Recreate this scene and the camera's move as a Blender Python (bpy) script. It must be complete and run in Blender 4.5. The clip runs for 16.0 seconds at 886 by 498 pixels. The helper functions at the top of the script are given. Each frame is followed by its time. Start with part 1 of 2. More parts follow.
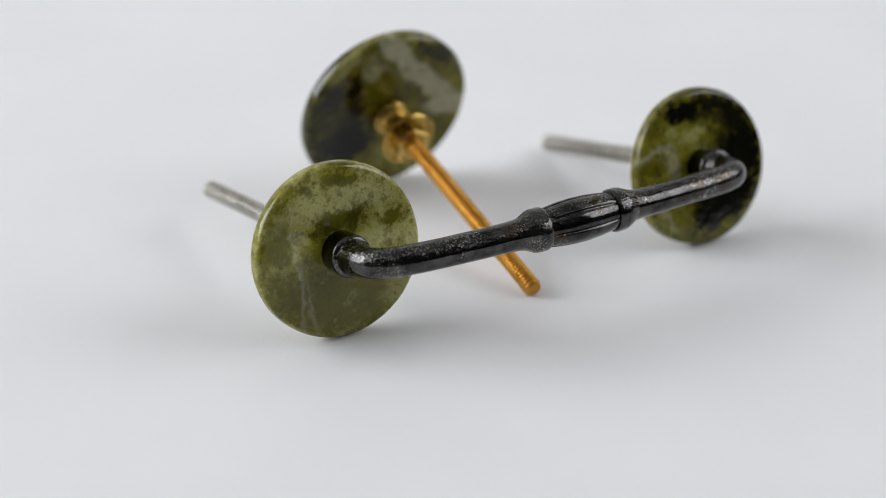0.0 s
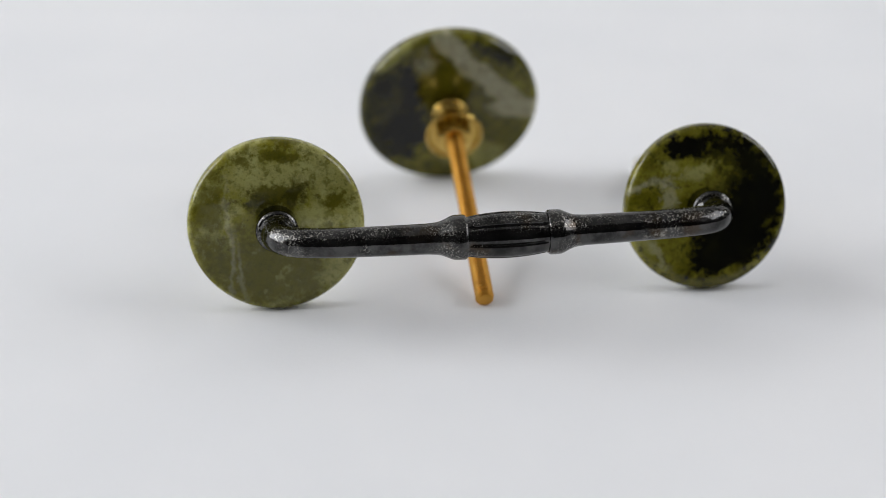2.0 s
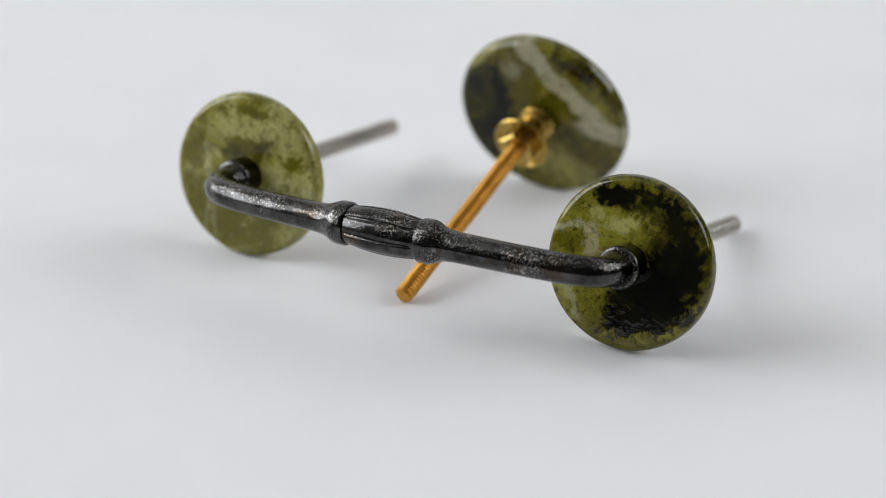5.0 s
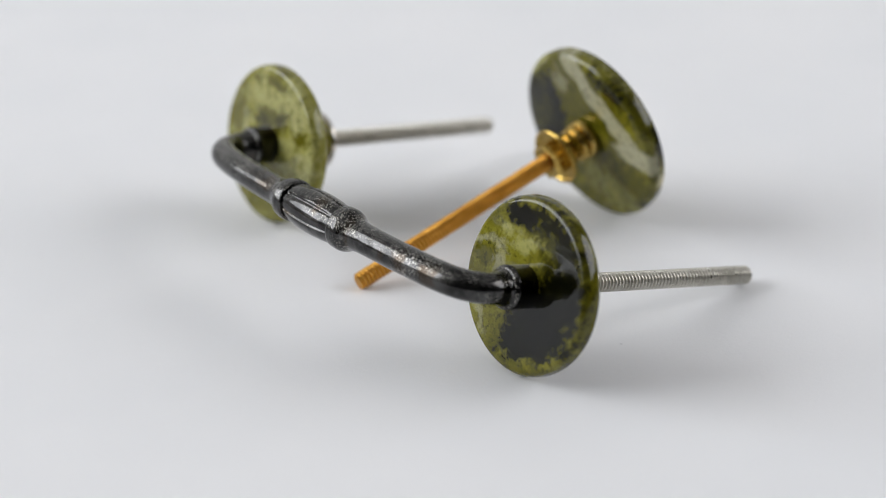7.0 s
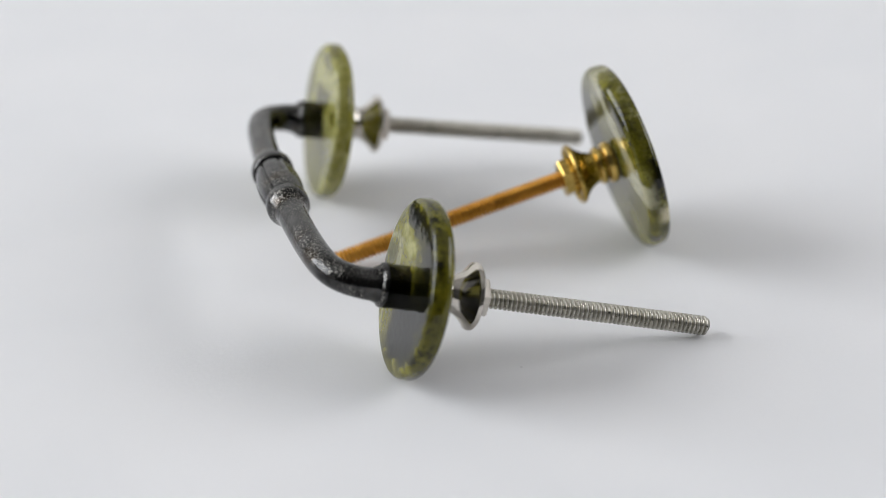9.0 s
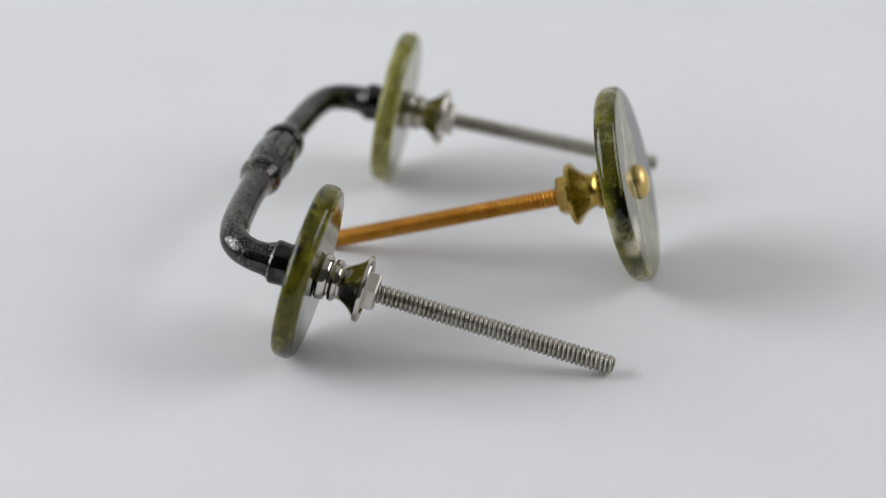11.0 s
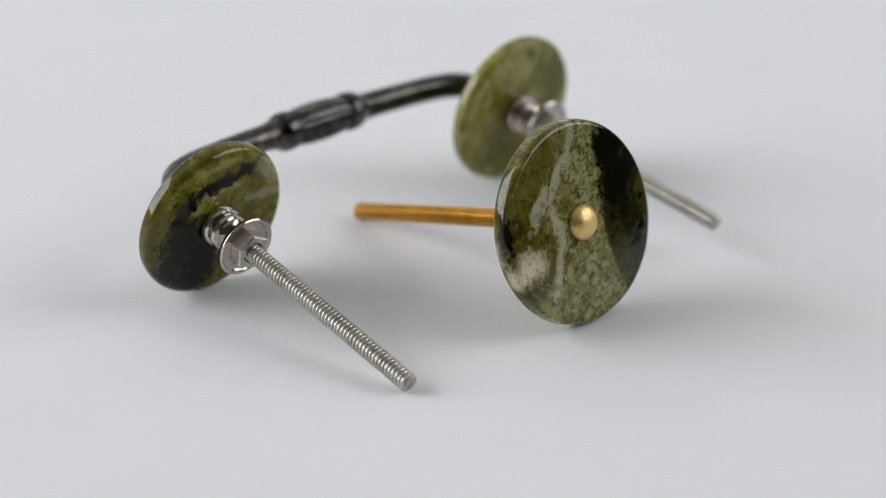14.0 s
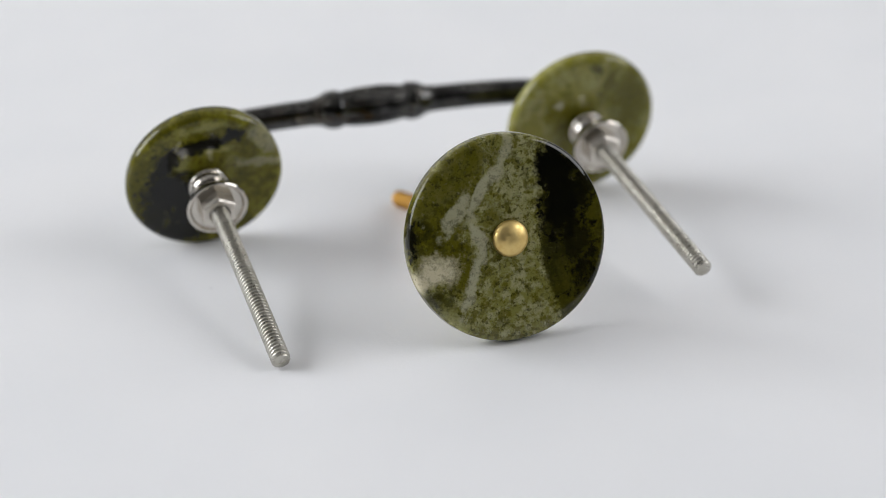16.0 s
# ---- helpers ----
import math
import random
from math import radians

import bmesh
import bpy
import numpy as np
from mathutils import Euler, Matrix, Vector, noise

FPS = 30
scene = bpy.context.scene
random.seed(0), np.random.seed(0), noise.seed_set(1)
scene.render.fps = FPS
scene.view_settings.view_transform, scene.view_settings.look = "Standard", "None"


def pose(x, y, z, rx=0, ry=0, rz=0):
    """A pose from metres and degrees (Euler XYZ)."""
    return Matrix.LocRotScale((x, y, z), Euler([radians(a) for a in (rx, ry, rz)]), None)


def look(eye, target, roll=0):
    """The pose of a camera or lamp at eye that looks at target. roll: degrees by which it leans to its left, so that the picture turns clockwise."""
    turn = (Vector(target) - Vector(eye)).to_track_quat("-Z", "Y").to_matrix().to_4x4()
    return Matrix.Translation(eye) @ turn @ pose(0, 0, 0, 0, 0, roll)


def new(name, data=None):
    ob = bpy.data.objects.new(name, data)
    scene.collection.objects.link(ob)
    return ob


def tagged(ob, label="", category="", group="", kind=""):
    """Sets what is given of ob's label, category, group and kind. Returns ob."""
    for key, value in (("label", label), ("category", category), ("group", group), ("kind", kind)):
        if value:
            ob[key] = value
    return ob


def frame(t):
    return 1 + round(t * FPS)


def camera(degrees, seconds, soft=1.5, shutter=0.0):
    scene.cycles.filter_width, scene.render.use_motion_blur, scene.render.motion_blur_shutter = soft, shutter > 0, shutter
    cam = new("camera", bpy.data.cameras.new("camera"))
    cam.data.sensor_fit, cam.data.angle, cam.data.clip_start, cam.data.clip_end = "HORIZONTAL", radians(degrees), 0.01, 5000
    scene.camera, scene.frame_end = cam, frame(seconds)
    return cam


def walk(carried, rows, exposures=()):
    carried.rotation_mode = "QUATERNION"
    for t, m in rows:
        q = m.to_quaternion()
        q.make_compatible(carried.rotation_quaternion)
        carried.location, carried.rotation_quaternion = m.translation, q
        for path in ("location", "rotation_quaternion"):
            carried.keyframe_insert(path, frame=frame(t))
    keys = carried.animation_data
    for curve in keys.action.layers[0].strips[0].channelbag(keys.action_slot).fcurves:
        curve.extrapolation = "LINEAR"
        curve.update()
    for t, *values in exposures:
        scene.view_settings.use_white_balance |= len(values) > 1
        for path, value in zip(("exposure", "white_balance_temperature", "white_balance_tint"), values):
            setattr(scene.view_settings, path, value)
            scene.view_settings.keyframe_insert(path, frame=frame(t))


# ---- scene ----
MM = 0.001

# ---- camera: stands still on a tripod, macro lens at a wide aperture ----
cam = camera(27.28, 16.0, soft=0.6)
EYE = pose(0, -0.3913, 0.1835, 90 - 25.068, 0, 0.365) @ pose(0, 0, 0, 0, 0, 0.149)
walk(cam, [(0.0, EYE), (16.0, EYE)], exposures=[(0.0, 0.0), (9.2, 0.0), (11.3, -0.18), (12.0, -0.2), (13.0, -0.16), (14.0, -0.13), (15.0, -0.08), (16.0, 0.0)])
cam.data.dof.use_dof = True
cam.data.dof.focus_distance = 0.386
cam.data.dof.aperture_fstop = 7.4

# ---- light: a large window on one side of the room, a smaller unseen one added across from it as shadow fill ----
world = bpy.data.worlds.new("sky")
scene.world = world
world.use_nodes = True
wn = world.node_tree.nodes
sky = wn.new("ShaderNodeTexSky")
sky.sky_type, sky.sun_disc = "NISHITA", False
sky.sun_elevation, sky.sun_rotation = radians(40), radians(90)
world.node_tree.links.new(sky.outputs[0], wn["Background"].inputs[0])
wn["Background"].inputs[1].default_value = 0.1

WIN_Y, WIN_Z, WIN_W, WIN_H = 0.1, 1.65, 2.8, 2.5
WALL_X = -3.2
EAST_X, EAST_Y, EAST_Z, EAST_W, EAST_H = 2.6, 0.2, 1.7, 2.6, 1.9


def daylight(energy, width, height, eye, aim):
    lamp = bpy.data.lights.new("opening_light", "AREA")
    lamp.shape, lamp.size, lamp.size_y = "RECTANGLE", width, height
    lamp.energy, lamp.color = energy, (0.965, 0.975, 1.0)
    new("opening_light", lamp).matrix_world = look(eye, aim)


daylight(138.0, WIN_W, WIN_H, (WALL_X - 0.02, WIN_Y, WIN_Z), (0.6, WIN_Y, WIN_Z))
# fill lamp in the added east opening, lightens shadows to the right
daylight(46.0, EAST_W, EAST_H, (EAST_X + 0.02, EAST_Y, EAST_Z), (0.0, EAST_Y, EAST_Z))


# ---- materials ----
class Nodes:
    """A small writer of node materials."""

    def __init__(self, name):
        self.mat = bpy.data.materials.new(name)
        self.mat.use_nodes = True
        self.tree = self.mat.node_tree
        self.shader = self.tree.nodes["Principled BSDF"]

    def add(self, kind, ins=(), **props):
        n = self.tree.nodes.new(kind)
        for k, v in props.items():
            setattr(n, k, v)
        for k, v in dict(ins).items():
            self.plug(n.inputs[k], v)
        return n

    def plug(self, socket, v):
        if isinstance(v, bpy.types.NodeSocket):
            self.tree.links.new(v, socket)
        else:
            socket.default_value = v

    def set(self, **ins):
        for k, v in ins.items():
            self.plug(self.shader.inputs[k.replace("_", " ")], v)

    def object_space(self):
        return self.add("ShaderNodeTexCoord").outputs["Object"]

    def noise(self, vec, scale, detail=4.0, rough=0.55):
        return self.add("ShaderNodeTexNoise", {"Vector": vec, "Scale": scale, "Detail": detail, "Roughness": rough})

    def step(self, value, lo, hi, a=0.0, b=1.0):
        return self.add("ShaderNodeMapRange", {0: value, 1: lo, 2: hi, 3: a, 4: b}, interpolation_type="SMOOTHSTEP").outputs[0]

    def mix(self, fac, a, b):
        n = self.add("ShaderNodeMix", data_type="RGBA")
        self.plug(n.inputs[0], fac), self.plug(n.inputs[6], a), self.plug(n.inputs[7], b)
        return n.outputs[2]

    def math(self, op, a, b):
        return self.add("ShaderNodeMath", {0: a, 1: b}, operation=op).outputs[0]

    def bump(self, height, strength, distance):
        self.set(Normal=self.add("ShaderNodeBump", {"Height": height, "Strength": strength, "Distance": distance}).outputs[0])


def rgb(r, g, b):
    return (r, g, b, 1.0)


ASH = rgb(0.40, 0.385, 0.25)
PALE, CREAM, SAGE = rgb(0.375, 0.365, 0.125), rgb(0.76, 0.69, 0.48), rgb(0.215, 0.20, 0.021)
GREY, OLIVE, MOSS, BLACK = rgb(0.58, 0.555, 0.42), rgb(0.092, 0.084, 0.004), rgb(0.017, 0.0163, 0.001), rgb(0.0022, 0.0023, 0.0007)


def stone_material(name, radius, grit, front, back, ink_front=(), ink_back=()):
    """Polished serpentine, in units of the disc's radius. front and back: the look of either half of the stone's thickness, each a ground (two colours,
    the grain's scale and the share of the second), clouds (colour, u, v, half length, half width, degrees, softness, amount, raggedness), mottling
    (colour, scale, share, amount) and veins, written as clouds. grit: how strong the fine dark grains are. ink: ragged black inclusions, as clouds without a colour."""
    m = Nodes(name)
    at = m.add("ShaderNodeVectorMath", {0: m.object_space(), 1: (1 / radius,) * 3}, operation="MULTIPLY").outputs[0]

    def shifted(scale, amount):
        way = m.add("ShaderNodeVectorMath", {0: m.noise(at, scale, 5.0, 0.62).outputs["Color"], 1: (0.5, 0.5, 0.5)}, operation="SUBTRACT").outputs[0]
        way = m.add("ShaderNodeVectorMath", {0: way, 1: (amount, amount, 0.0)}, operation="MULTIPLY").outputs[0]
        return m.add("ShaderNodeVectorMath", {0: at, 1: way}, operation="ADD").outputs[0]

    bent, torn = shifted(2.4, 0.34), shifted(7.0, 0.22)
    crumble = m.noise(at, 9.0, 8.0, 0.72).outputs["Fac"]
    depth = m.add("ShaderNodeSeparateXYZ", {0: bent}).outputs[2]
    rear = m.step(m.math("ADD", depth, m.math("MULTIPLY", crumble, 0.08)), -0.02, 0.10, 1.0, 0.0)
    fore = m.math("SUBTRACT", 1.0, rear)

    def clouds(col, rows, share=None, where=bent):
        for colour, u, v, a, b, turn, soft, amount, rough in rows:
            near = m.add("ShaderNodeMapping", {"Vector": where, "Location": (u, v, 0), "Rotation": (0, 0, radians(turn)), "Scale": (a, b, 30)}, vector_type="TEXTURE").outputs[0]
            far = m.add("ShaderNodeVectorMath", {0: near}, operation="LENGTH").outputs["Value"]
            far = m.math("MULTIPLY", far, m.step(crumble, 0.25, 0.75, 1 - rough, 1 + rough))
            fac = m.step(far, 1 - soft, 1 + soft, amount, 0.0)
            col = m.mix(m.math("MULTIPLY", fac, share) if share else fac, col, colour)
        return col

    def face(ground, patches, spots, veins):
        one, two, scale, share = ground
        cut = 0.62 - 0.24 * share
        col = clouds(m.mix(m.step(m.noise(at, scale, 7.0, 0.64).outputs["Fac"], cut - 0.08, cut + 0.08), one, two), patches)
        for colour, scale, share, amount in spots:
            cut = 0.70 - 0.28 * share
            col = m.mix(m.step(m.noise(at, scale, 5.0, 0.62).outputs["Fac"], cut - 0.055, cut + 0.055, 0.0, amount), col, colour)
        return clouds(col, veins)

    col = m.mix(rear, face(*front), face(*back))
    fine = m.noise(at, 30.0, 4.0, 0.6).outputs["Fac"]
    motes = m.noise(at, 11.0, 7.0, 0.7).outputs["Fac"]
    col = m.mix(m.step(motes, 0.51, 0.62, 0.0, 0.55 * grit), col, MOSS)
    col = m.mix(m.step(motes, 0.33, 0.43, 0.26, 0.0), col, OLIVE)
    col = m.mix(m.step(fine, 0.54, 0.66, 0.0, 0.32 * grit), col, MOSS)
    col = m.mix(m.step(m.noise(at, 44.0, 3.0).outputs["Fac"], 0.58, 0.72, 0.0, 0.10), col, PALE)
    col = m.mix(m.step(fine, 0.30, 0.44, 0.22, 0.0), col, OLIVE)
    ink = m.mix(m.step(m.noise(at, 6.0, 7.0, 0.7).outputs["Fac"], 0.53, 0.68, 0.0, 0.5), BLACK, MOSS)
    for rows, half in ((ink_front, fore), (ink_back, rear)):
        col = clouds(col, [(ink, *row) for row in rows], half, torn)
    m.set(Base_Color=col, Roughness=m.step(fine, 0.2, 0.8, 0.04, 0.09), IOR=1.41)
    m.bump(m.noise(at, 4.5, 3.0).outputs["Fac"], 0.06, 0.0015)
    return m.mat


def black_metal():
    """Blackened metal with a pitted skin, worn through to grey in fine flecks and a few rubbed patches, browned in
    places; light caught by the pits from above is painted as more flecks along its upper side.
    """
    m = Nodes("blackened_metal")
    at = m.object_space()
    zone = m.noise(at, 80.0, 4.0, 0.6).outputs["Fac"]
    pits = m.noise(at, 2300.0, 5.0, 0.7).outputs["Fac"]
    # upward faces get extra grey flecks: glints of the pits put into the colour
    top_glint = m.step(m.add("ShaderNodeSeparateXYZ", {0: m.add("ShaderNodeTexCoord").outputs["Normal"]}).outputs[2], 0.15, 0.75, 0.04, 0.75)
    flecks = m.math("MULTIPLY", m.step(pits, 0.535, 0.595), m.math("MAXIMUM", m.math("MULTIPLY", top_glint, m.step(zone, 0.30, 0.55)), m.step(zone, 0.50, 0.66, 0.0, 0.7)))
    rubbed = m.math("MULTIPLY", m.step(m.noise(at, 420.0, 6.0, 0.72).outputs["Fac"], 0.57, 0.66), m.step(zone, 0.52, 0.66))
    scuff_glint = m.math("MAXIMUM", flecks, rubbed)
    film = m.mix(m.step(m.noise(at, 240.0, 3.0).outputs["Fac"], 0.35, 0.65), rgb(0.030, 0.0297, 0.0293), rgb(0.082, 0.081, 0.0797))
    film = m.mix(m.step(m.noise(at, 150.0, 4.0).outputs["Fac"], 0.56, 0.68, 0.0, 0.6), film, rgb(0.055, 0.038, 0.023))
    m.set(Metallic=1.0, Base_Color=m.mix(scuff_glint, film, rgb(0.44, 0.425, 0.385)),
          Roughness=m.math("ADD", m.step(zone, 0.3, 0.7, 0.05, 0.10), m.math("MULTIPLY", scuff_glint, 0.35)))
    m.bump(m.math("SUBTRACT", m.noise(at, 300.0, 3.0).outputs["Fac"], m.math("MULTIPLY", scuff_glint, 0.45)), 0.24, 0.0003)
    return m.mat


def bright_metal(name, colour, stained, rough):
    m = Nodes(name)
    at = m.object_space()
    cloud = m.noise(at, 260.0, 4.0).outputs["Fac"]
    m.set(Metallic=1.0, Base_Color=m.mix(m.step(cloud, 0.4, 0.7), colour, stained),
          Roughness=m.step(m.noise(at, 1400.0, 3.0).outputs["Fac"], 0.3, 0.7, rough * 0.75, rough * 1.3))
    m.bump(cloud, 0.03, 0.0002)
    return m.mat


def paper_white():
    m = Nodes("white_card")
    at = m.object_space()
    fibre = m.noise(at, 900.0, 5.0, 0.7).outputs["Fac"]
    cloud = m.noise(at, 14.0, 3.0).outputs["Fac"]
    cells = m.add("ShaderNodeTexVoronoi", {"Vector": at, "Scale": 38.0})
    pick = m.add("ShaderNodeSeparateColor", {0: cells.outputs["Color"]}).outputs[0]
    dust = m.math("MULTIPLY", m.step(cells.outputs["Distance"], 0.012, 0.026, 1.0, 0.0), m.math("GREATER_THAN", pick, 0.9))
    col = m.mix(m.step(cloud, 0.3, 0.7), rgb(0.80, 0.805, 0.815), rgb(0.83, 0.83, 0.835))
    m.set(Base_Color=m.mix(m.math("MULTIPLY", dust, 0.5), col, rgb(0.35, 0.35, 0.36)), Roughness=0.8)
    m.bump(fibre, 0.22, 0.0003)
    return m.mat


def plain(name, colour, other, scale, rough):
    m = Nodes(name)
    cloud = m.noise(m.object_space(), scale, 5.0).outputs["Fac"]
    m.set(Base_Color=m.mix(m.step(cloud, 0.3, 0.7), colour, other), Roughness=rough)
    m.bump(cloud, 0.1, 0.002)
    return m.mat


M_GREEN = stone_material("light_green_stone", 0.0194, 0.45, ((SAGE, PALE, 3.6, 0.36), [
    (PALE, 0.02, 0.58, 0.62, 0.20, 4, 0.5, 0.85, 0.35),
    (PALE, 0.66, 0.40, 0.30, 0.42, 0, 0.5, 0.6, 0.4),
    (OLIVE, -0.74, 0.22, 0.36, 0.16, 80, 0.5, 0.8, 0.4),
    (OLIVE, 0.02, -0.55, 0.78, 0.44, 0, 0.5, 0.9, 0.5),
    (OLIVE, -0.72, -0.35, 0.30, 0.16, 100, 0.6, 0.6, 0.5),
    (PALE, 0.70, -0.55, 0.26, 0.14, 40, 0.6, 0.6, 0.5)],
    [(OLIVE, 6.0, 0.42, 0.6), (PALE, 5.5, 0.20, 0.5), (OLIVE, 14.0, 0.42, 0.6), (MOSS, 20.0, 0.20, 0.45)], [
    (OLIVE, 0.06, 0.34, 0.36, 0.13, 8, 0.3, 0.95, 0.5),
    (OLIVE, 0.08, 0.80, 0.22, 0.06, -8, 0.35, 0.9, 0.6),
    (OLIVE, -0.36, 0.76, 0.07, 0.06, 0, 0.4, 0.85, 0.6),
    (OLIVE, 0.02, 0.97, 0.24, 0.05, 0, 0.5, 0.8, 0.5),
    (MOSS, 0.25, 0.36, 0.10, 0.08, 20, 0.5, 0.6, 0.7),
    (MOSS, -0.16, 0.22, 0.16, 0.10, 10, 0.5, 0.7, 0.7),
    (OLIVE, 0.64, 0.24, 0.17, 0.11, 40, 0.4, 0.95, 0.7),
    (PALE, 0.38, 0.10, 0.22, 0.13, 10, 0.35, 0.9, 0.4),
    (GREY, -0.54, -0.20, 0.60, 0.026, 91, 0.8, 0.26, 0.3),
    (GREY, -0.44, -0.50, 0.32, 0.022, 97, 0.8, 0.2, 0.3)]),
    ((SAGE, PALE, 3.0, 0.40), [
    (OLIVE, 0.25, 0.05, 0.30, 0.45, 0, 0.6, 0.7, 0.4),
    (PALE, 0.05, 0.62, 0.50, 0.22, 5, 0.5, 0.7, 0.4),
    (OLIVE, -0.62, 0.30, 0.30, 0.50, 10, 0.6, 0.75, 0.5),
    (OLIVE, -0.10, -0.60, 0.60, 0.30, 0, 0.6, 0.8, 0.5)],
    [(OLIVE, 5.0, 0.40, 0.55), (OLIVE, 12.0, 0.30, 0.5)], [
    (MOSS, -0.08, 0.78, 0.09, 0.06, 30, 0.5, 0.7, 0.6),
    (OLIVE, -0.30, 0.60, 0.22, 0.07, 110, 0.5, 0.8, 0.6)]))
M_DARK = stone_material("dark_green_stone", 0.0187, 0.7, ((OLIVE, SAGE, 4.5, 0.34), [
    (MOSS, 0.45, 0.45, 0.62, 0.40, -40, 0.35, 0.9, 0.6),
    (SAGE, -0.30, 0.36, 0.55, 0.22, 8, 0.4, 0.9, 0.5),
    (SAGE, -0.62, -0.45, 0.30, 0.42, -40, 0.4, 0.7, 0.5),
    (OLIVE, -0.74, 0.10, 0.26, 0.12, 5, 0.35, 0.9, 0.5)],
    [(OLIVE, 9.0, 0.34, 0.6), (MOSS, 13.0, 0.38, 0.7)], [
    (ASH, -0.72, 0.30, 0.30, 0.055, 12, 0.5, 0.55, 0.4),
    (ASH, -0.45, 0.13, 0.09, 0.17, 0, 0.5, 0.5, 0.5),
    (PALE, -0.10, 0.42, 0.20, 0.09, 25, 0.5, 0.8, 0.5),
    (PALE, -0.42, 0.50, 0.12, 0.06, 0, 0.5, 0.6, 0.5),
    (PALE, -0.78, -0.38, 0.22, 0.08, 120, 0.5, 0.7, 0.5),
    (ASH, -0.60, -0.58, 0.20, 0.05, 130, 0.6, 0.45, 0.5),
    (OLIVE, 0.96, 0.10, 0.55, 0.10, 88, 0.4, 0.9, 0.6),
    (OLIVE, 0.10, -0.93, 0.60, 0.14, 5, 0.4, 0.9, 0.7)]),
    ((OLIVE, SAGE, 4.0, 0.42), [
    (SAGE, -0.05, 0.30, 0.40, 0.16, 0, 0.5, 0.8, 0.4),
    (MOSS, 0.48, 0.20, 0.30, 0.22, 60, 0.5, 0.85, 0.6),
    (MOSS, 0.45, -0.45, 0.50, 0.55, 0, 0.4, 0.9, 0.6),
    (MOSS, -0.42, 0.72, 0.16, 0.06, 0, 0.6, 0.6, 0.6)],
    [(OLIVE, 8.0, 0.36, 0.5), (MOSS, 13.0, 0.26, 0.6)], [
    (ASH, -0.74, 0.55, 0.26, 0.12, 38, 0.4, 0.6, 0.3),
    (ASH, -0.68, 0.22, 0.34, 0.07, 6, 0.35, 0.6, 0.3),
    (PALE, -0.14, 0.45, 0.19, 0.05, -6, 0.5, 0.75, 0.4),
    (PALE, 0.32, 0.32, 0.10, 0.11, 0, 0.6, 0.6, 0.5),
    (PALE, 0.02, 0.80, 0.30, 0.04, -4, 0.6, 0.5, 0.5),
    (OLIVE, 0.95, -0.05, 0.80, 0.22, 90, 0.4, 0.9, 0.5)]), [
    (-0.24, 0.74, 0.30, 0.13, -6, 0.3, 1.0, 0.35),
    (0.20, 0.78, 0.24, 0.07, -18, 0.3, 0.8, 0.9),
    (0.56, 0.48, 0.34, 0.12, -50, 0.3, 0.9, 0.9),
    (0.60, 0.08, 0.36, 0.30, 0, 0.3, 1.0, 0.35),
    (0.36, -0.32, 0.52, 0.36, 18, 0.3, 1.0, 0.35),
    (0.06, -0.58, 0.30, 0.22, 30, 0.3, 1.0, 0.4),
    (0.36, -0.62, 0.40, 0.12, 20, 0.3, 0.9, 0.7)], [
    (0.05, 0.56, 0.46, 0.085, -8, 0.3, 1.0, 0.5),
    (-0.34, 0.66, 0.13, 0.08, 0, 0.3, 1.0, 0.5),
    (0.50, 0.36, 0.24, 0.12, -50, 0.3, 1.0, 0.6),
    (0.48, -0.08, 0.32, 0.28, 0, 0.3, 1.0, 0.5),
    (0.22, -0.40, 0.24, 0.28, 0, 0.25, 1.0, 0.5),
    (0.36, -0.72, 0.40, 0.14, -12, 0.3, 0.95, 0.8),
    (0.66, -0.42, 0.16, 0.30, 10, 0.3, 0.8, 0.9)])
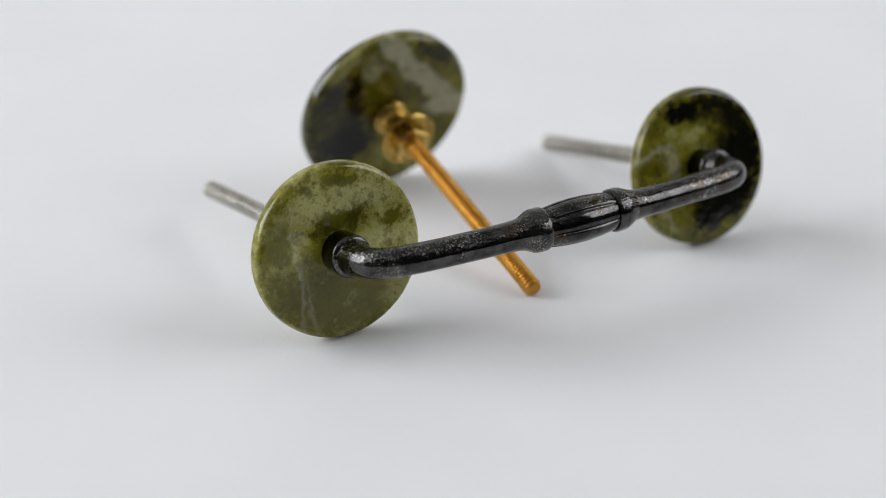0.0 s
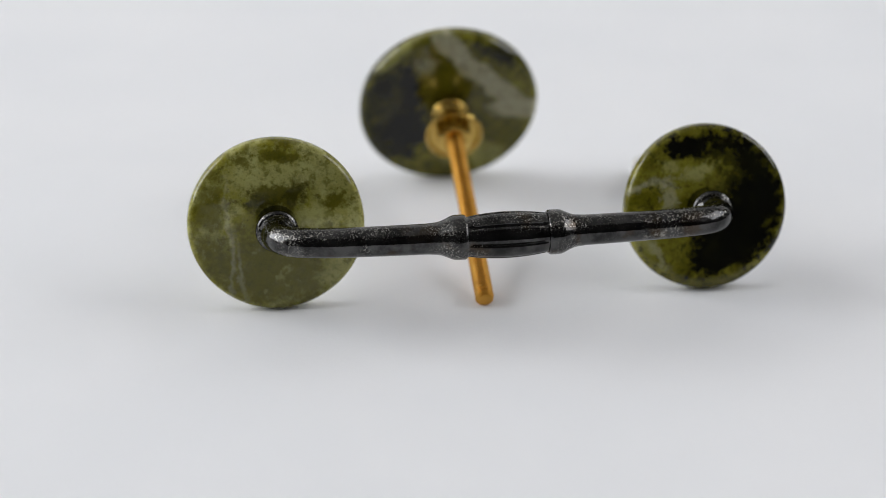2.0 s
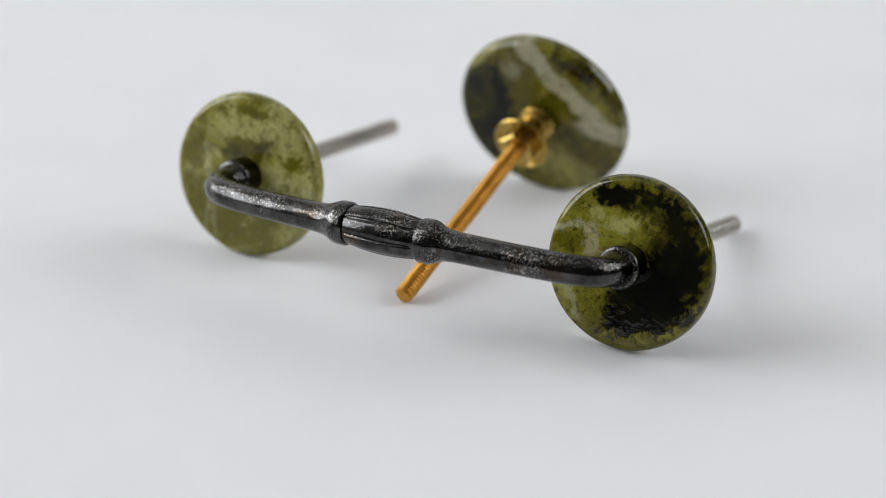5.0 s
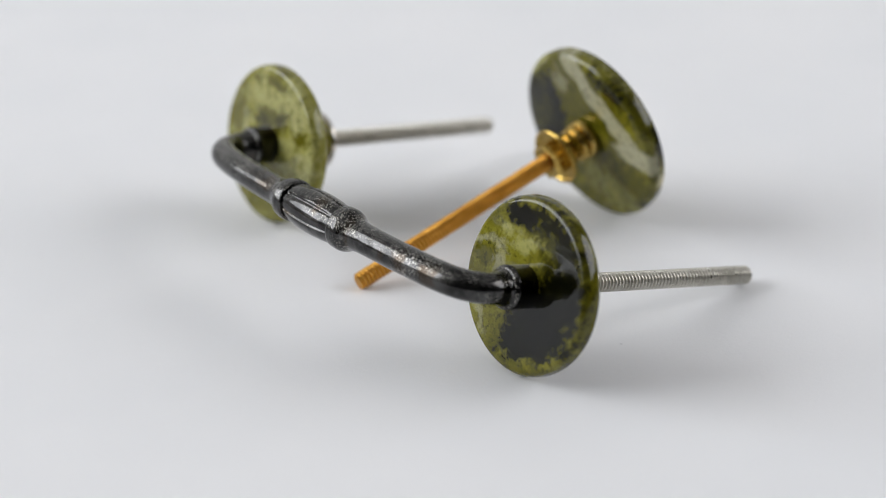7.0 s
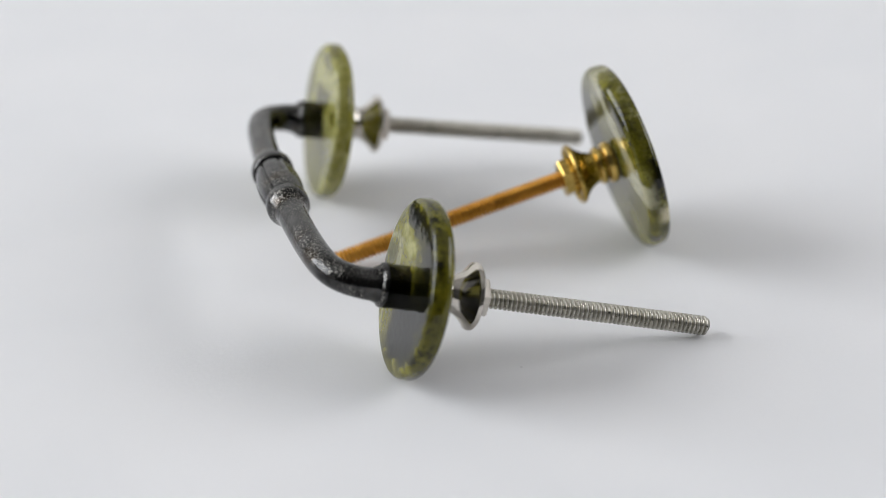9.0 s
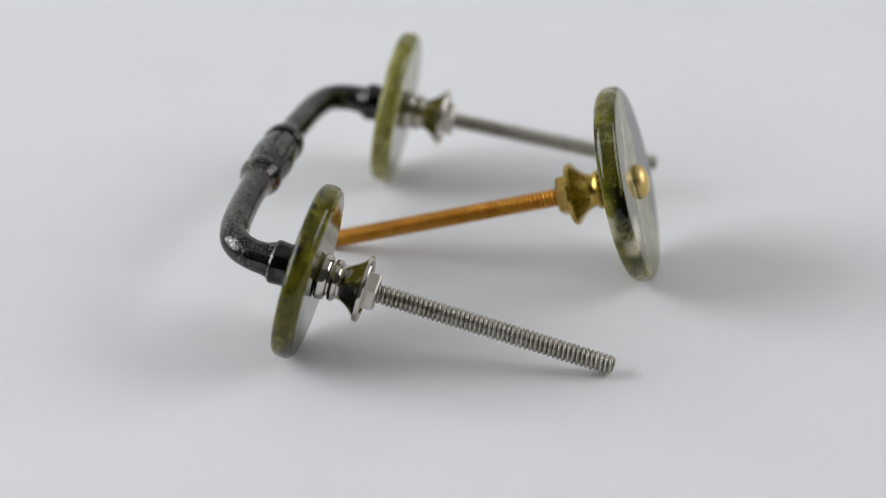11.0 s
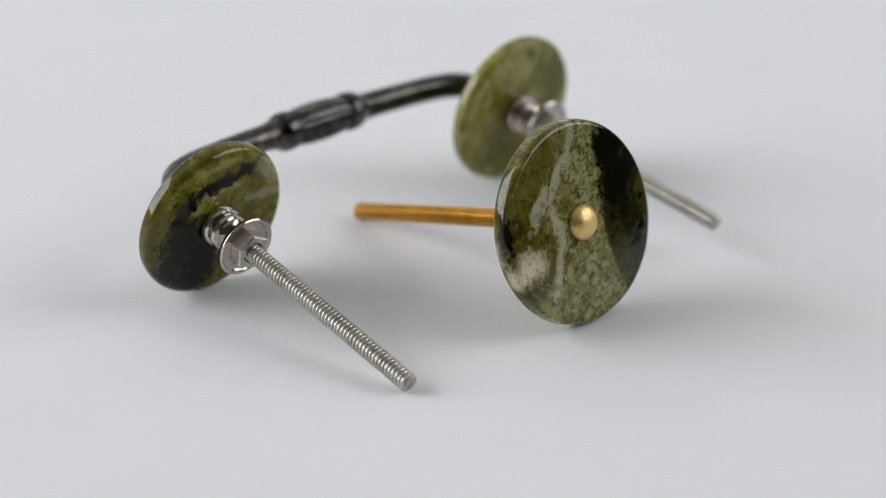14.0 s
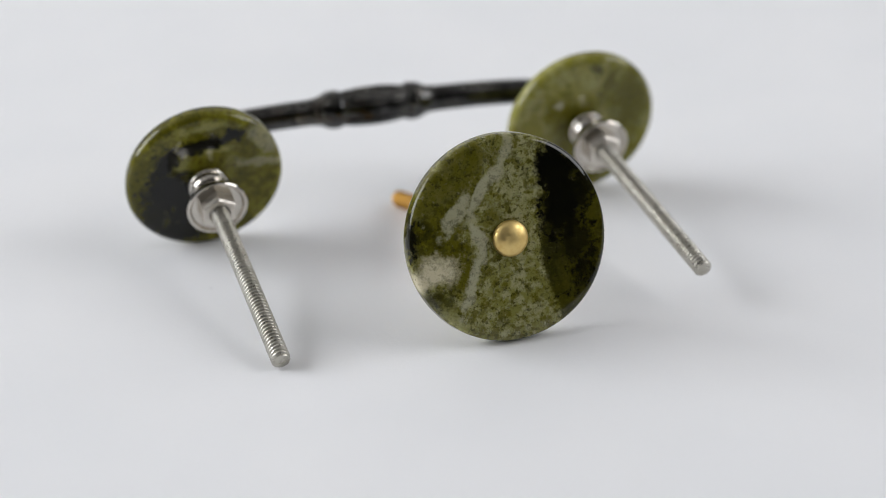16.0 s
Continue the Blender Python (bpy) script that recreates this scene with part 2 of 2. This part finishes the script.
M_BAND = stone_material("banded_green_stone", 0.0226, 0.8, ((rgb(0.20, 0.192, 0.050), rgb(0.33, 0.32, 0.155), 8.0, 0.42), [
    (rgb(0.33, 0.32, 0.155), 0.12, 0.52, 0.40, 0.16, 90, 0.4, 0.6, 0.4),
    (OLIVE, -0.58, 0.46, 0.62, 0.30, 50, 0.3, 0.85, 0.6),
    (OLIVE, -0.72, 0.04, 0.30, 0.24, 80, 0.3, 0.95, 0.4),
    (OLIVE, -0.56, -0.20, 0.16, 0.24, 10, 0.35, 0.95, 0.5),
    (MOSS, -0.84, 0.12, 0.20, 0.11, 80, 0.5, 0.8, 0.5),
    (OLIVE, -0.12, 0.18, 0.10, 0.16, 0, 0.5, 0.6, 0.6)],
    [(OLIVE, 12.0, 0.54, 0.8), (ASH, 15.0, 0.16, 0.4), (SAGE, 9.0, 0.24, 0.5), (MOSS, 18.0, 0.42, 0.7)], [
    (MOSS, 0.92, 0.02, 1.15, 0.60, 89, 0.06, 0.97, 0.08),
    (OLIVE, 0.66, -0.48, 0.36, 0.22, 60, 0.8, 0.4, 0.9),
    (OLIVE, 0.84, 0.05, 0.40, 0.12, 80, 0.8, 0.5, 0.9),
    (MOSS, -0.76, -0.58, 0.20, 0.11, 120, 0.5, 0.7, 0.9),
    (ASH, 0.00, 0.80, 0.20, 0.045, 72, 0.5, 0.7, 0.4),
    (ASH, -0.22, 0.50, 0.30, 0.065, 55, 0.4, 0.9, 0.3),
    (ASH, -0.50, 0.30, 0.24, 0.065, 55, 0.4, 0.85, 0.4),
    (ASH, -0.32, 0.02, 0.22, 0.055, 96, 0.35, 0.95, 0.3),
    (ASH, -0.43, -0.40, 0.30, 0.060, 72, 0.35, 0.95, 0.3),
    (CREAM, -0.84, -0.26, 0.25, 0.12, 20, 0.5, 0.8, 0.3),
    (PALE, -0.62, -0.74, 0.16, 0.06, 140, 0.5, 0.6, 0.5)]),
    ((OLIVE, SAGE, 4.0, 0.30), [
    (OLIVE, 0.05, 0.25, 0.40, 0.40, 0, 0.5, 0.8, 0.4),
    (MOSS, 0.66, 0.05, 0.36, 0.75, 0, 0.3, 0.92, 0.4),
    (OLIVE, 0.30, 0.72, 0.30, 0.20, 40, 0.5, 0.8, 0.4),
    (PALE, -0.40, -0.60, 0.55, 0.20, 20, 0.6, 0.5, 0.4)],
    [(OLIVE, 8.0, 0.36, 0.6), (MOSS, 12.0, 0.26, 0.6)], [
    (ASH, 0.00, 0.80, 0.26, 0.11, 44, 0.3, 0.85, 0.12),
    (ASH, -0.28, 0.52, 0.32, 0.13, 44, 0.3, 0.85, 0.12),
    (ASH, -0.56, 0.26, 0.26, 0.13, 30, 0.3, 0.85, 0.15),
    (ASH, -0.76, 0.00, 0.32, 0.15, 10, 0.3, 0.9, 0.2),
    (ASH, 0.26, 0.62, 0.11, 0.13, 0, 0.5, 0.45, 0.4),
    (PALE, 0.62, 0.76, 0.26, 0.08, -40, 0.5, 0.6, 0.4),
    (MOSS, -0.52, 0.74, 0.26, 0.10, 38, 0.5, 0.85, 0.6),
    (OLIVE, -0.70, -0.40, 0.26, 0.10, 10, 0.4, 0.9, 0.5),
    (MOSS, -0.80, -0.70, 0.20, 0.12, 40, 0.5, 0.8, 0.5)]), [
    (0.50, 0.62, 0.22, 0.20, 60, 0.3, 1.0, 0.5),
    (0.52, 0.26, 0.30, 0.18, 70, 0.3, 1.0, 0.6),
    (0.78, 0.38, 0.26, 0.12, 70, 0.4, 0.8, 0.9),
    (0.66, -0.10, 0.30, 0.16, 100, 0.4, 0.8, 0.9),
    (0.74, -0.42, 0.22, 0.12, 60, 0.4, 0.7, 0.9),
    (-1.0, 0.16, 0.34, 0.07, 85, 0.4, 0.95, 0.9)], [
    (0.44, 0.28, 0.09, 0.36, -6, 0.3, 1.0, 0.5),
    (0.48, -0.26, 0.30, 0.26, 10, 0.3, 1.0, 0.5),
    (0.74, 0.34, 0.14, 0.12, 0, 0.4, 0.8, 0.9),
    (0.50, -0.56, 0.14, 0.10, 0, 0.4, 0.9, 0.8),
    (-0.54, 0.70, 0.15, 0.06, 32, 0.4, 0.8, 0.8)])
M_BLACK = black_metal()
M_NICKEL = bright_metal("nickel", rgb(0.62, 0.585, 0.53), rgb(0.54, 0.505, 0.45), 0.14)
M_SATIN = bright_metal("satin_nickel", rgb(0.66, 0.62, 0.56), rgb(0.58, 0.54, 0.48), 0.42)
M_STEEL = bright_metal("zinc_steel", rgb(0.53, 0.51, 0.455), rgb(0.44, 0.42, 0.365), 0.33)
M_BRASS = bright_metal("brass", rgb(0.56, 0.39, 0.11), rgb(0.45, 0.30, 0.07), 0.22)
M_CAP = bright_metal("pale_brass", rgb(0.80, 0.60, 0.24), rgb(0.70, 0.49, 0.17), 0.46)
M_BRASS_BOLT = bright_metal("copper_toned_brass", rgb(0.66, 0.355, 0.07), rgb(0.54, 0.275, 0.045), 0.38)
M_PAPER = paper_white()
M_WALL = plain("white_paint", rgb(0.82, 0.82, 0.82), rgb(0.86, 0.86, 0.85), 3.0, 0.8)
M_DIM = plain("charcoal_paint", rgb(0.04, 0.04, 0.04), rgb(0.05, 0.05, 0.049), 3.0, 0.85)
M_CEILING = plain("grey_paint", rgb(0.40, 0.40, 0.40), rgb(0.44, 0.44, 0.437), 3.0, 0.85)
M_TABLE = plain("white_table_laminate", rgb(0.74, 0.74, 0.73), rgb(0.78, 0.78, 0.77), 6.0, 0.5)
M_FLOOR = plain("pale_floor_wood", rgb(0.50, 0.45, 0.38), rgb(0.58, 0.52, 0.45), 5.0, 0.5)
M_FRAME = plain("white_window_paint", rgb(0.75, 0.75, 0.74), rgb(0.8, 0.8, 0.79), 9.0, 0.5)


# ---- mesh helpers ----
def part(name, bm, material, parent=None, label="", m=None, smooth=True):
    data = bpy.data.meshes.new(name)
    bmesh.ops.recalc_face_normals(bm, faces=bm.faces)
    bm.to_mesh(data)
    bm.free()
    data.materials.append(material)
    for f in data.polygons:
        f.use_smooth = smooth
    if smooth:
        data.set_sharp_from_angle(angle=radians(38))
    ob = new(name, data)
    if parent:
        ob.parent = parent
    if m is not None:
        ob.matrix_basis = m
    return tagged(ob, label)


def grid(rows, close_ends=True):
    """A skin over closed rings of points."""
    bm = bmesh.new()
    rings = [[bm.verts.new(p) for p in r] for r in rows]
    n = len(rings[0])
    for a, b in zip(rings, rings[1:]):
        for i in range(n):
            bm.faces.new((a[i], a[(i + 1) % n], b[(i + 1) % n], b[i]))
    if close_ends:
        bm.faces.new(rings[0][::-1]), bm.faces.new(rings[-1])
    return bm


def lathe(profile, n=48, wobble=None):
    """Turned about z: (radius, z) in millimetres."""
    rows = []
    for r, z in profile:
        rows.append([(r * MM * math.cos(2 * math.pi * i / n) * (wobble(i / n) if wobble else 1), r * MM * math.sin(2 * math.pi * i / n) * (wobble(i / n) if wobble else 1), z * MM) for i in range(n)])
    return grid(rows)


def arc(cx, cz, r, a0, a1, n=6):
    return [(cx + r * math.cos(radians(a0 + (a1 - a0) * i / n)), cz + r * math.sin(radians(a0 + (a1 - a0) * i / n))) for i in range(n + 1)]


def box_bm(x0, x1, y0, y1, z0, z1):
    bm = bmesh.new()
    bmesh.ops.create_cube(bm, size=1, matrix=Matrix.Translation(((x0 + x1) / 2, (y0 + y1) / 2, (z0 + z1) / 2)) @ Matrix.Diagonal((x1 - x0, y1 - y0, z1 - z0, 1)))
    return bm


def spline(points, count):
    """Evenly spaced points of a smooth curve through the given ones."""
    pts = [Vector(p) for p in points]
    pts = [2 * pts[0] - pts[1]] + pts + [2 * pts[-1] - pts[-2]]
    out = []
    for a, b, c, d in zip(pts, pts[1:], pts[2:], pts[3:]):
        for k in range(24):
            t = k / 24
            out.append(0.5 * (2 * b + (c - a) * t + (2 * a - 5 * b + 4 * c - d) * t * t + (3 * b - a - 3 * c + d) * t ** 3))
    out.append(pts[-2])
    run = np.concatenate(([0], np.cumsum([(q - p).length for p, q in zip(out, out[1:])])))
    even = np.linspace(0, run[-1], count)
    return [Vector([float(np.interp(e, run, [p[k] for p in out])) for k in range(len(out[0]))]) for e in even]


# ---- parts of the hardware; local z points to the front, the bolt runs along -z ----
def stone_disc(radius, half, wobble):
    """A polished disc: flat faces, a thick rim with softly rounded edges; sizes in millimetres."""
    front, back = 1.5, 2.1
    prof = [(0.02, half)] + [(radius * k, half) for k in (0.3, 0.6, 0.85)]
    prof += arc(radius - front - 0.12, half - front, front, 86, 6, 9) + arc(radius - back, -half + back, back, 0, -86, 9)
    prof += [(radius * k, -half) for k in (0.85, 0.6, 0.3)] + [(0.02, -half)]
    return lathe(prof, 96, wobble)


def spacer_bm(face):
    """Turned spacer behind a disc: two beads, a waist and a flared flange."""
    f = face
    prof = [(2.1, f), (4.5, f), (4.9, f + 0.35), (4.95, f + 1.4), (4.6, f + 2.0), (3.75, f + 2.3), (3.75, f + 2.6), (4.35, f + 2.8), (4.55, f + 3.4), (4.3, f + 4.1), (3.7, f + 4.4),
            (3.7, f + 4.7), (3.9, f + 5.6), (4.5, f + 6.7), (5.4, f + 7.8), (6.5, f + 8.75), (6.95, f + 9.1), (7.1, f + 9.3), (7.1, f + 9.95), (6.9, f + 10.2), (6.6, f + 10.25), (6.3, f + 10.1), (5.9, f + 9.5), (2.1, f + 9.35)]
    return lathe([(r, -z) for r, z in prof], 56)


def hex_nut_bm(start, across, high):
    bm = bmesh.new()
    r = across / math.sqrt(3) * MM
    levels = [(0.97, 0.0), (1.0, 0.2), (1.0, high - 0.35), (0.92, high)]
    rings = [[bm.verts.new((r * k * math.cos(math.pi / 3 * i + 0.45), r * k * math.sin(math.pi / 3 * i + 0.45), -(start + h) * MM)) for i in range(6)] for k, h in levels]
    for a, b in zip(rings, rings[1:]):
        for i in range(6):
            bm.faces.new((a[i], a[(i + 1) % 6], b[(i + 1) % 6], b[i]))
    bm.faces.new(rings[0])
    bore = [[bm.verts.new((q * MM * math.cos(math.pi / 12 * i + 0.45), q * MM * math.sin(math.pi / 12 * i + 0.45), -(start + h) * MM)) for i in range(24)] for q, h in ((2.55, high), (2.2, high - 0.5))]
    for i in range(24):
        bm.faces.new((bore[0][i], bore[0][(i + 1) % 24], bore[1][(i + 1) % 24], bore[1][i]))
    last = rings[-1]
    for s in range(6):
        for k in range(4):
            i = s * 4 + k
            bm.faces.new((last[s], bore[0][i], bore[0][(i + 1) % 24]))
        bm.faces.new((last[s], bore[0][(s * 4 + 4) % 24], last[(s + 1) % 6]))
    return bm


def threaded_bolt_bm(start, end, r=2.12, pitch=1.0, depth=0.62):
    """A machine screw with a real helical thread, from start to end along -z."""
    n, rows = 24, []
    steps = int((end - start) / pitch * 14)
    for k in range(steps + 1):
        z = start + (end - start) * k / steps
        left = end - z
        ring = []
        for i in range(n):
            ph = (z / pitch + i / n) % 1.0
            cut = depth * max(0.0, (abs(2 * ph - 1) - 0.25) / 0.75) ** 1.4
            q = r - cut - max(0.0, 0.55 - left) * 0.8
            ring.append((q * MM * math.cos(2 * math.pi * i / n), q * MM * math.sin(2 * math.pi * i / n), -z * MM))
        rows.append(ring)
    return grid(rows)


def axis_pose(centre, azimuth, tilt):
    """A frame at centre (millimetres) whose -z runs along the bolt; x to the right and y up for someone before the front."""
    n = Vector((math.cos(radians(azimuth)) * math.cos(radians(tilt)), math.sin(radians(azimuth)) * math.cos(radians(tilt)), math.sin(radians(tilt))))
    up = Vector((0, 0, 1))
    x = n.cross(up).normalized()
    y = x.cross(n).normalized()
    return Matrix.Translation(Vector(centre) * MM) @ Matrix((x, y, -n)).transposed().to_4x4()


def uneven(seed, amount):
    """An outline that is not quite round."""
    rng = random.Random(seed)
    waves = [(k, rng.uniform(-1, 1) * amount / (k - 1), rng.uniform(0, 6.28)) for k in (2, 3, 4, 5, 7)]
    return lambda u: 1 + sum(a * math.cos(2 * math.pi * k * u + p) for k, a, p in waves)


# ---- the things, at their places on the turntable when it stands at zero ----
A_C, A_AX = (-24.98, -40.16, 19.14), (120.95, -9.2)
C_C, C_AX = (57.53, 8.90, 18.38), (120.6, -14.2)
K_C, K_AX = (-17.55, 36.55, 21.70), (-59.5, -15.8)


def pull_handle():
    thing = tagged(new("pull_handle"), "blackened metal pull handle with two green stone discs and steel bolts", "drawer handle")
    fa, fc = axis_pose(A_C, *A_AX), axis_pose(C_C, *C_AX)
    base = Matrix.Translation(((A_C[0] + C_C[0]) / 2 * MM, (A_C[1] + C_C[1]) / 2 * MM, 0))
    inv = base.inverted()
    for fr, mat, rad, edge, seed, note, length in ((fa, M_GREEN, 19.36, 2.35, 3, "polished pale green mottled stone disc", 67.4), (fc, M_DARK, 18.67, 2.35, 8, "polished green stone disc with black patches", 66.2)):
        here = inv @ fr
        part("stone_disc", stone_disc(rad, edge, uneven(seed, 0.008)), mat, thing, note, here)
        part("ferrule", lathe([(0.1, 2.2), (4.6, 2.2), (4.55, 5.0), (4.65, 6.4), (4.7, 7.0)] + arc(3.55, 7.0, 1.15, 0, 80, 8) + [(3.3, 8.4), (0.1, 8.5)], 48), M_BLACK, thing, "glossy black ferrule", here)
        part("spacer", spacer_bm(edge + 0.15), M_NICKEL, thing, "shiny nickel spacer with flared flange", here)
        part("hex_nut", hex_nut_bm(edge + 9.55, 7.6, 3.2), M_SATIN, thing, "nickel hexagon nut", here, smooth=False)
        part("threaded_bolt", threaded_bolt_bm(edge + 9, length), M_STEEL, thing, "grey zinc threaded bolt", here)

    # the grip's centre line: along from one post to the other, and out from the discs
    half = [(0, 8.0), (-0.2, 10.0), (0.0, 12.2), (1.2, 14.8), (3.6, 16.9), (7.4, 18.2), (13, 19.1), (22, 19.8), (32, 20.2), (40, 20.3), (48, 20.3)]
    flat = spline([(s, d, 0) for s, d in half] + [(96 - s, d, 0) for s, d in half[-2::-1]], 300)
    na, nc = fa.to_3x3() @ Vector((0, 0, 1)), fc.to_3x3() @ Vector((0, 0, 1))
    ca, cc = fa.translation, fc.translation

    def place(p):
        k = p.x / 96
        return ca.lerp(cc, k) + na.lerp(nc, k).normalized() * (p.y * MM)

    def radius(p):
        s = min(p.x, 96 - p.x)
        if p.y < 16:
            return float(np.interp(p.y, (8.0, 9.5, 12, 16), (4.0, 3.45, 3.25, 3.2)))
        return float(np.interp(s, (8, 20, 31, 33.0, 34.0, 35.0), (3.2, 3.2, 3.28, 3.44, 3.62, 3.9)))

    pts = [place(p) for p in flat]
    up = (fa.to_3x3() @ Vector((0, 1, 0)) + fc.to_3x3() @ Vector((0, 1, 0))).normalized()

    def tube(idx, rad_of, n, shape=None):
        rows = []
        for i in idx:
            t = (pts[min(i + 1, len(pts) - 1)] - pts[max(i - 1, 0)]).normalized()
            v = (up - t * up.dot(t)).normalized()
            w = t.cross(v)
            rows.append([inv @ (pts[i] + (v * math.sin(2 * math.pi * k / n) + w * math.cos(2 * math.pi * k / n)) * (rad_of(flat[i]) * (shape(flat[i], k / n) if shape else 1) * MM)) for k in range(n)])
        return grid(rows)

    def bead(p):
        s = min(p.x, 96 - p.x)
        return float(np.interp(s, (33.8, 34.8, 35.8, 36.5, 37.1, 38.9, 39.25, 39.45), (3.58, 3.97, 4.45, 4.72, 4.8, 4.8, 4.66, 4.3)))

    def bulge(p):
        s = min(p.x, 96 - p.x)
        return 4.15 + 0.8 * (1 - ((48 - s) / 8.8) ** 2)

    def flutes(p, u):
        e = abs(math.sin(math.pi * 7 * u + 0.9))
        return 1 - 0.10 * math.exp(-(e / 0.22) ** 2) * min(1.0, (9.0 - abs(48 - p.x)) / 1.5)

    one = [i for i, p in enumerate(flat) if p.x <= 34.6]
    two = [i for i, p in enumerate(flat) if p.x >= 61.4]
    part("grip_arm", tube(one, radius, 32), M_BLACK, thing)
    part("grip_arm", tube(two, radius, 32), M_BLACK, thing)
    part("collar", tube([i for i, p in enumerate(flat) if 33.8 <= p.x <= 39.5], bead, 40), M_BLACK, thing)
    part("collar", tube([i for i, p in enumerate(flat) if 56.5 <= p.x <= 62.2], bead, 40), M_BLACK, thing)
    part("fluted_middle", tube([i for i, p in enumerate(flat) if 39.2 <= p.x <= 56.8], bulge, 112, flutes), M_BLACK, thing, "scuffed black fluted swelling of the grip")
    return thing, base


def cabinet_knob():
    thing = tagged(new("cabinet_knob"), "round green banded stone cabinet knob with brass bolt", "knob")
    fr = axis_pose(K_C, *K_AX)
    base = Matrix.Translation((K_C[0] * MM, K_C[1] * MM, 0))
    here = base.inverted() @ fr
    part("stone_disc", stone_disc(22.45, 2.5, uneven(21, 0.010)), M_BAND, thing, "polished green stone disc with pale diagonal bands", here)
    part("dome_cap", lathe([(3.7, 2.4), (3.95, 2.6)] + [(3.95 * math.cos(radians(k)), 2.75 + 2.25 * math.sin(radians(k))) for k in range(0, 89, 8)], 40), M_CAP, thing, "small domed brass cap", here)
    part("spacer", spacer_bm(2.95), M_BRASS, thing, "turned brass spacer with flared flange", here)
    part("hex_nut", hex_nut_bm(12.35, 8.0, 3.6), M_BRASS, thing, "brass hexagon nut", here, smooth=False)
    part("threaded_bolt", threaded_bolt_bm(12, 73.1), M_BRASS_BOLT, thing, "copper-toned brass threaded bolt", here)
    return thing, base


def turntable():
    thing = tagged(new("turntable"), "large round turntable covered with clean white card", "turntable")
    part("platter", lathe([(1, -20), (297, -20)] + arc(297, -5, 4, -90, 0, 4) + [(301, -1.6), (1, -1.6)], 96), M_FRAME, thing, "white turntable platter")
    part("white_card", lathe([(0.5, -1.5), (299.6, -1.5), (299.8, -1.0), (299.6, 0), (200, 0), (100, 0), (0.5, 0)], 96), M_PAPER, thing, "smooth matt white card")
    part("foot", lathe([(1, -60), (120, -60), (122, -56), (118, -22), (1, -21)], 64), M_FRAME, thing, "white turntable foot")
    return thing, Matrix.Identity(4)


# ---- the room that closes the place ----
def room():
    x0, x1, y0, y1, z0, z1 = WALL_X, EAST_X, -2.3, 2.5, -0.81, 3.25
    t = 0.12

    def wall(name, *pieces, paint=None):
        bm = bmesh.new()
        for q in pieces:
            piece = box_bm(*q)
            data = bpy.data.meshes.new("piece")
            piece.to_mesh(data)
            piece.free()
            bm.from_mesh(data)
            bpy.data.meshes.remove(data)
        return tagged(part(name, bm, paint or M_WALL, smooth=False), "plain charcoal painted wall" if paint else "plain white painted wall", "wall", kind="structure")

    def pierced(name, xa, xb, yc, zc, w, h, window, paint=None):
        """A wall across x with one window in it."""
        a0, a1, b0, b1 = yc - w / 2, yc + w / 2, zc - h / 2, zc + h / 2
        wall(name, (xa, xb, y0, a0, z0, z1), (xa, xb, a1, y1, z0, z1), (xa, xb, a0, a1, z0, b0), (xa, xb, a0, a1, b1, z1), paint=paint)
        win = tagged(new(window), "unseen tall white framed window letting in daylight", "window", kind="structure")
        for q in ((a0, a0 + 0.05, b0, b1), (a1 - 0.05, a1, b0, b1), (a0 + 0.05, a1 - 0.05, b0, b0 + 0.05), (a0 + 0.05, a1 - 0.05, b1 - 0.05, b1)):
            part("window_frame", box_bm(xa + 0.045, xb - 0.045, *q), M_FRAME, win, smooth=False)

    pierced("wall_west", x0 - t, x0, WIN_Y, WIN_Z, WIN_W, WIN_H, "window_1")
    # this wall's window is unseen, added to hold the fill lamp
    pierced("wall_east", x1, x1 + t, EAST_Y, EAST_Z, EAST_W, EAST_H, "fill_window", M_DIM)
    wall("wall_north", (x0 - t, x1 + t, y1, y1 + t, z0, z1))
    wall("wall_south", (x0 - t, x1 + t, y0 - t, y0, z0, z1), paint=M_DIM)
    tagged(part("ceiling", box_bm(x0 - t, x1 + t, y0 - t, y1 + t, z1, z1 + t), M_CEILING, smooth=False), "plain grey painted ceiling", "ceiling", kind="structure")
    tagged(part("floor", box_bm(x0 - t, x1 + t, y0 - t, y1 + t, z0 - t, z0), M_FLOOR, smooth=False), "pale scrubbed wooden floor", "floor", kind="structure")
    table = tagged(new("table"), "white work table under the turntable", "table")
    table.location = (0, 0.1, -0.81)
    part("tabletop", box_bm(-0.7, 0.7, -0.75, 0.45, 0.715, 0.7495), M_TABLE, table, smooth=False)
    for lx in (-0.64, 0.6):
        for ly in (-0.69, 0.35):
            part("leg", box_bm(lx, lx + 0.05, ly, ly + 0.05, 0.0, 0.7145), M_TABLE, table, smooth=False)


room()
handle, handle_base = pull_handle()
knob, knob_base = cabinet_knob()
stage, stage_base = turntable()


def motions():
    """The turntable turns clockwise, seen from above, at a nearly even pace, with all that lies on it."""
    when = (0.0, 2.0, 4.0, 6.5, 9.0, 11.5, 14.0, 16.0)
    turn = (0.0, -23.45, -46.97, -76.79, -106.37, -135.9, -166.0, -189.85)
    for thing, base in ((stage, stage_base), (handle, handle_base), (knob, knob_base)):
        walk(thing, [(t / 2, pose(0, 0, 0, 0, 0, float(np.interp(t / 2, when, turn))) @ base) for t in range(33)])


motions()
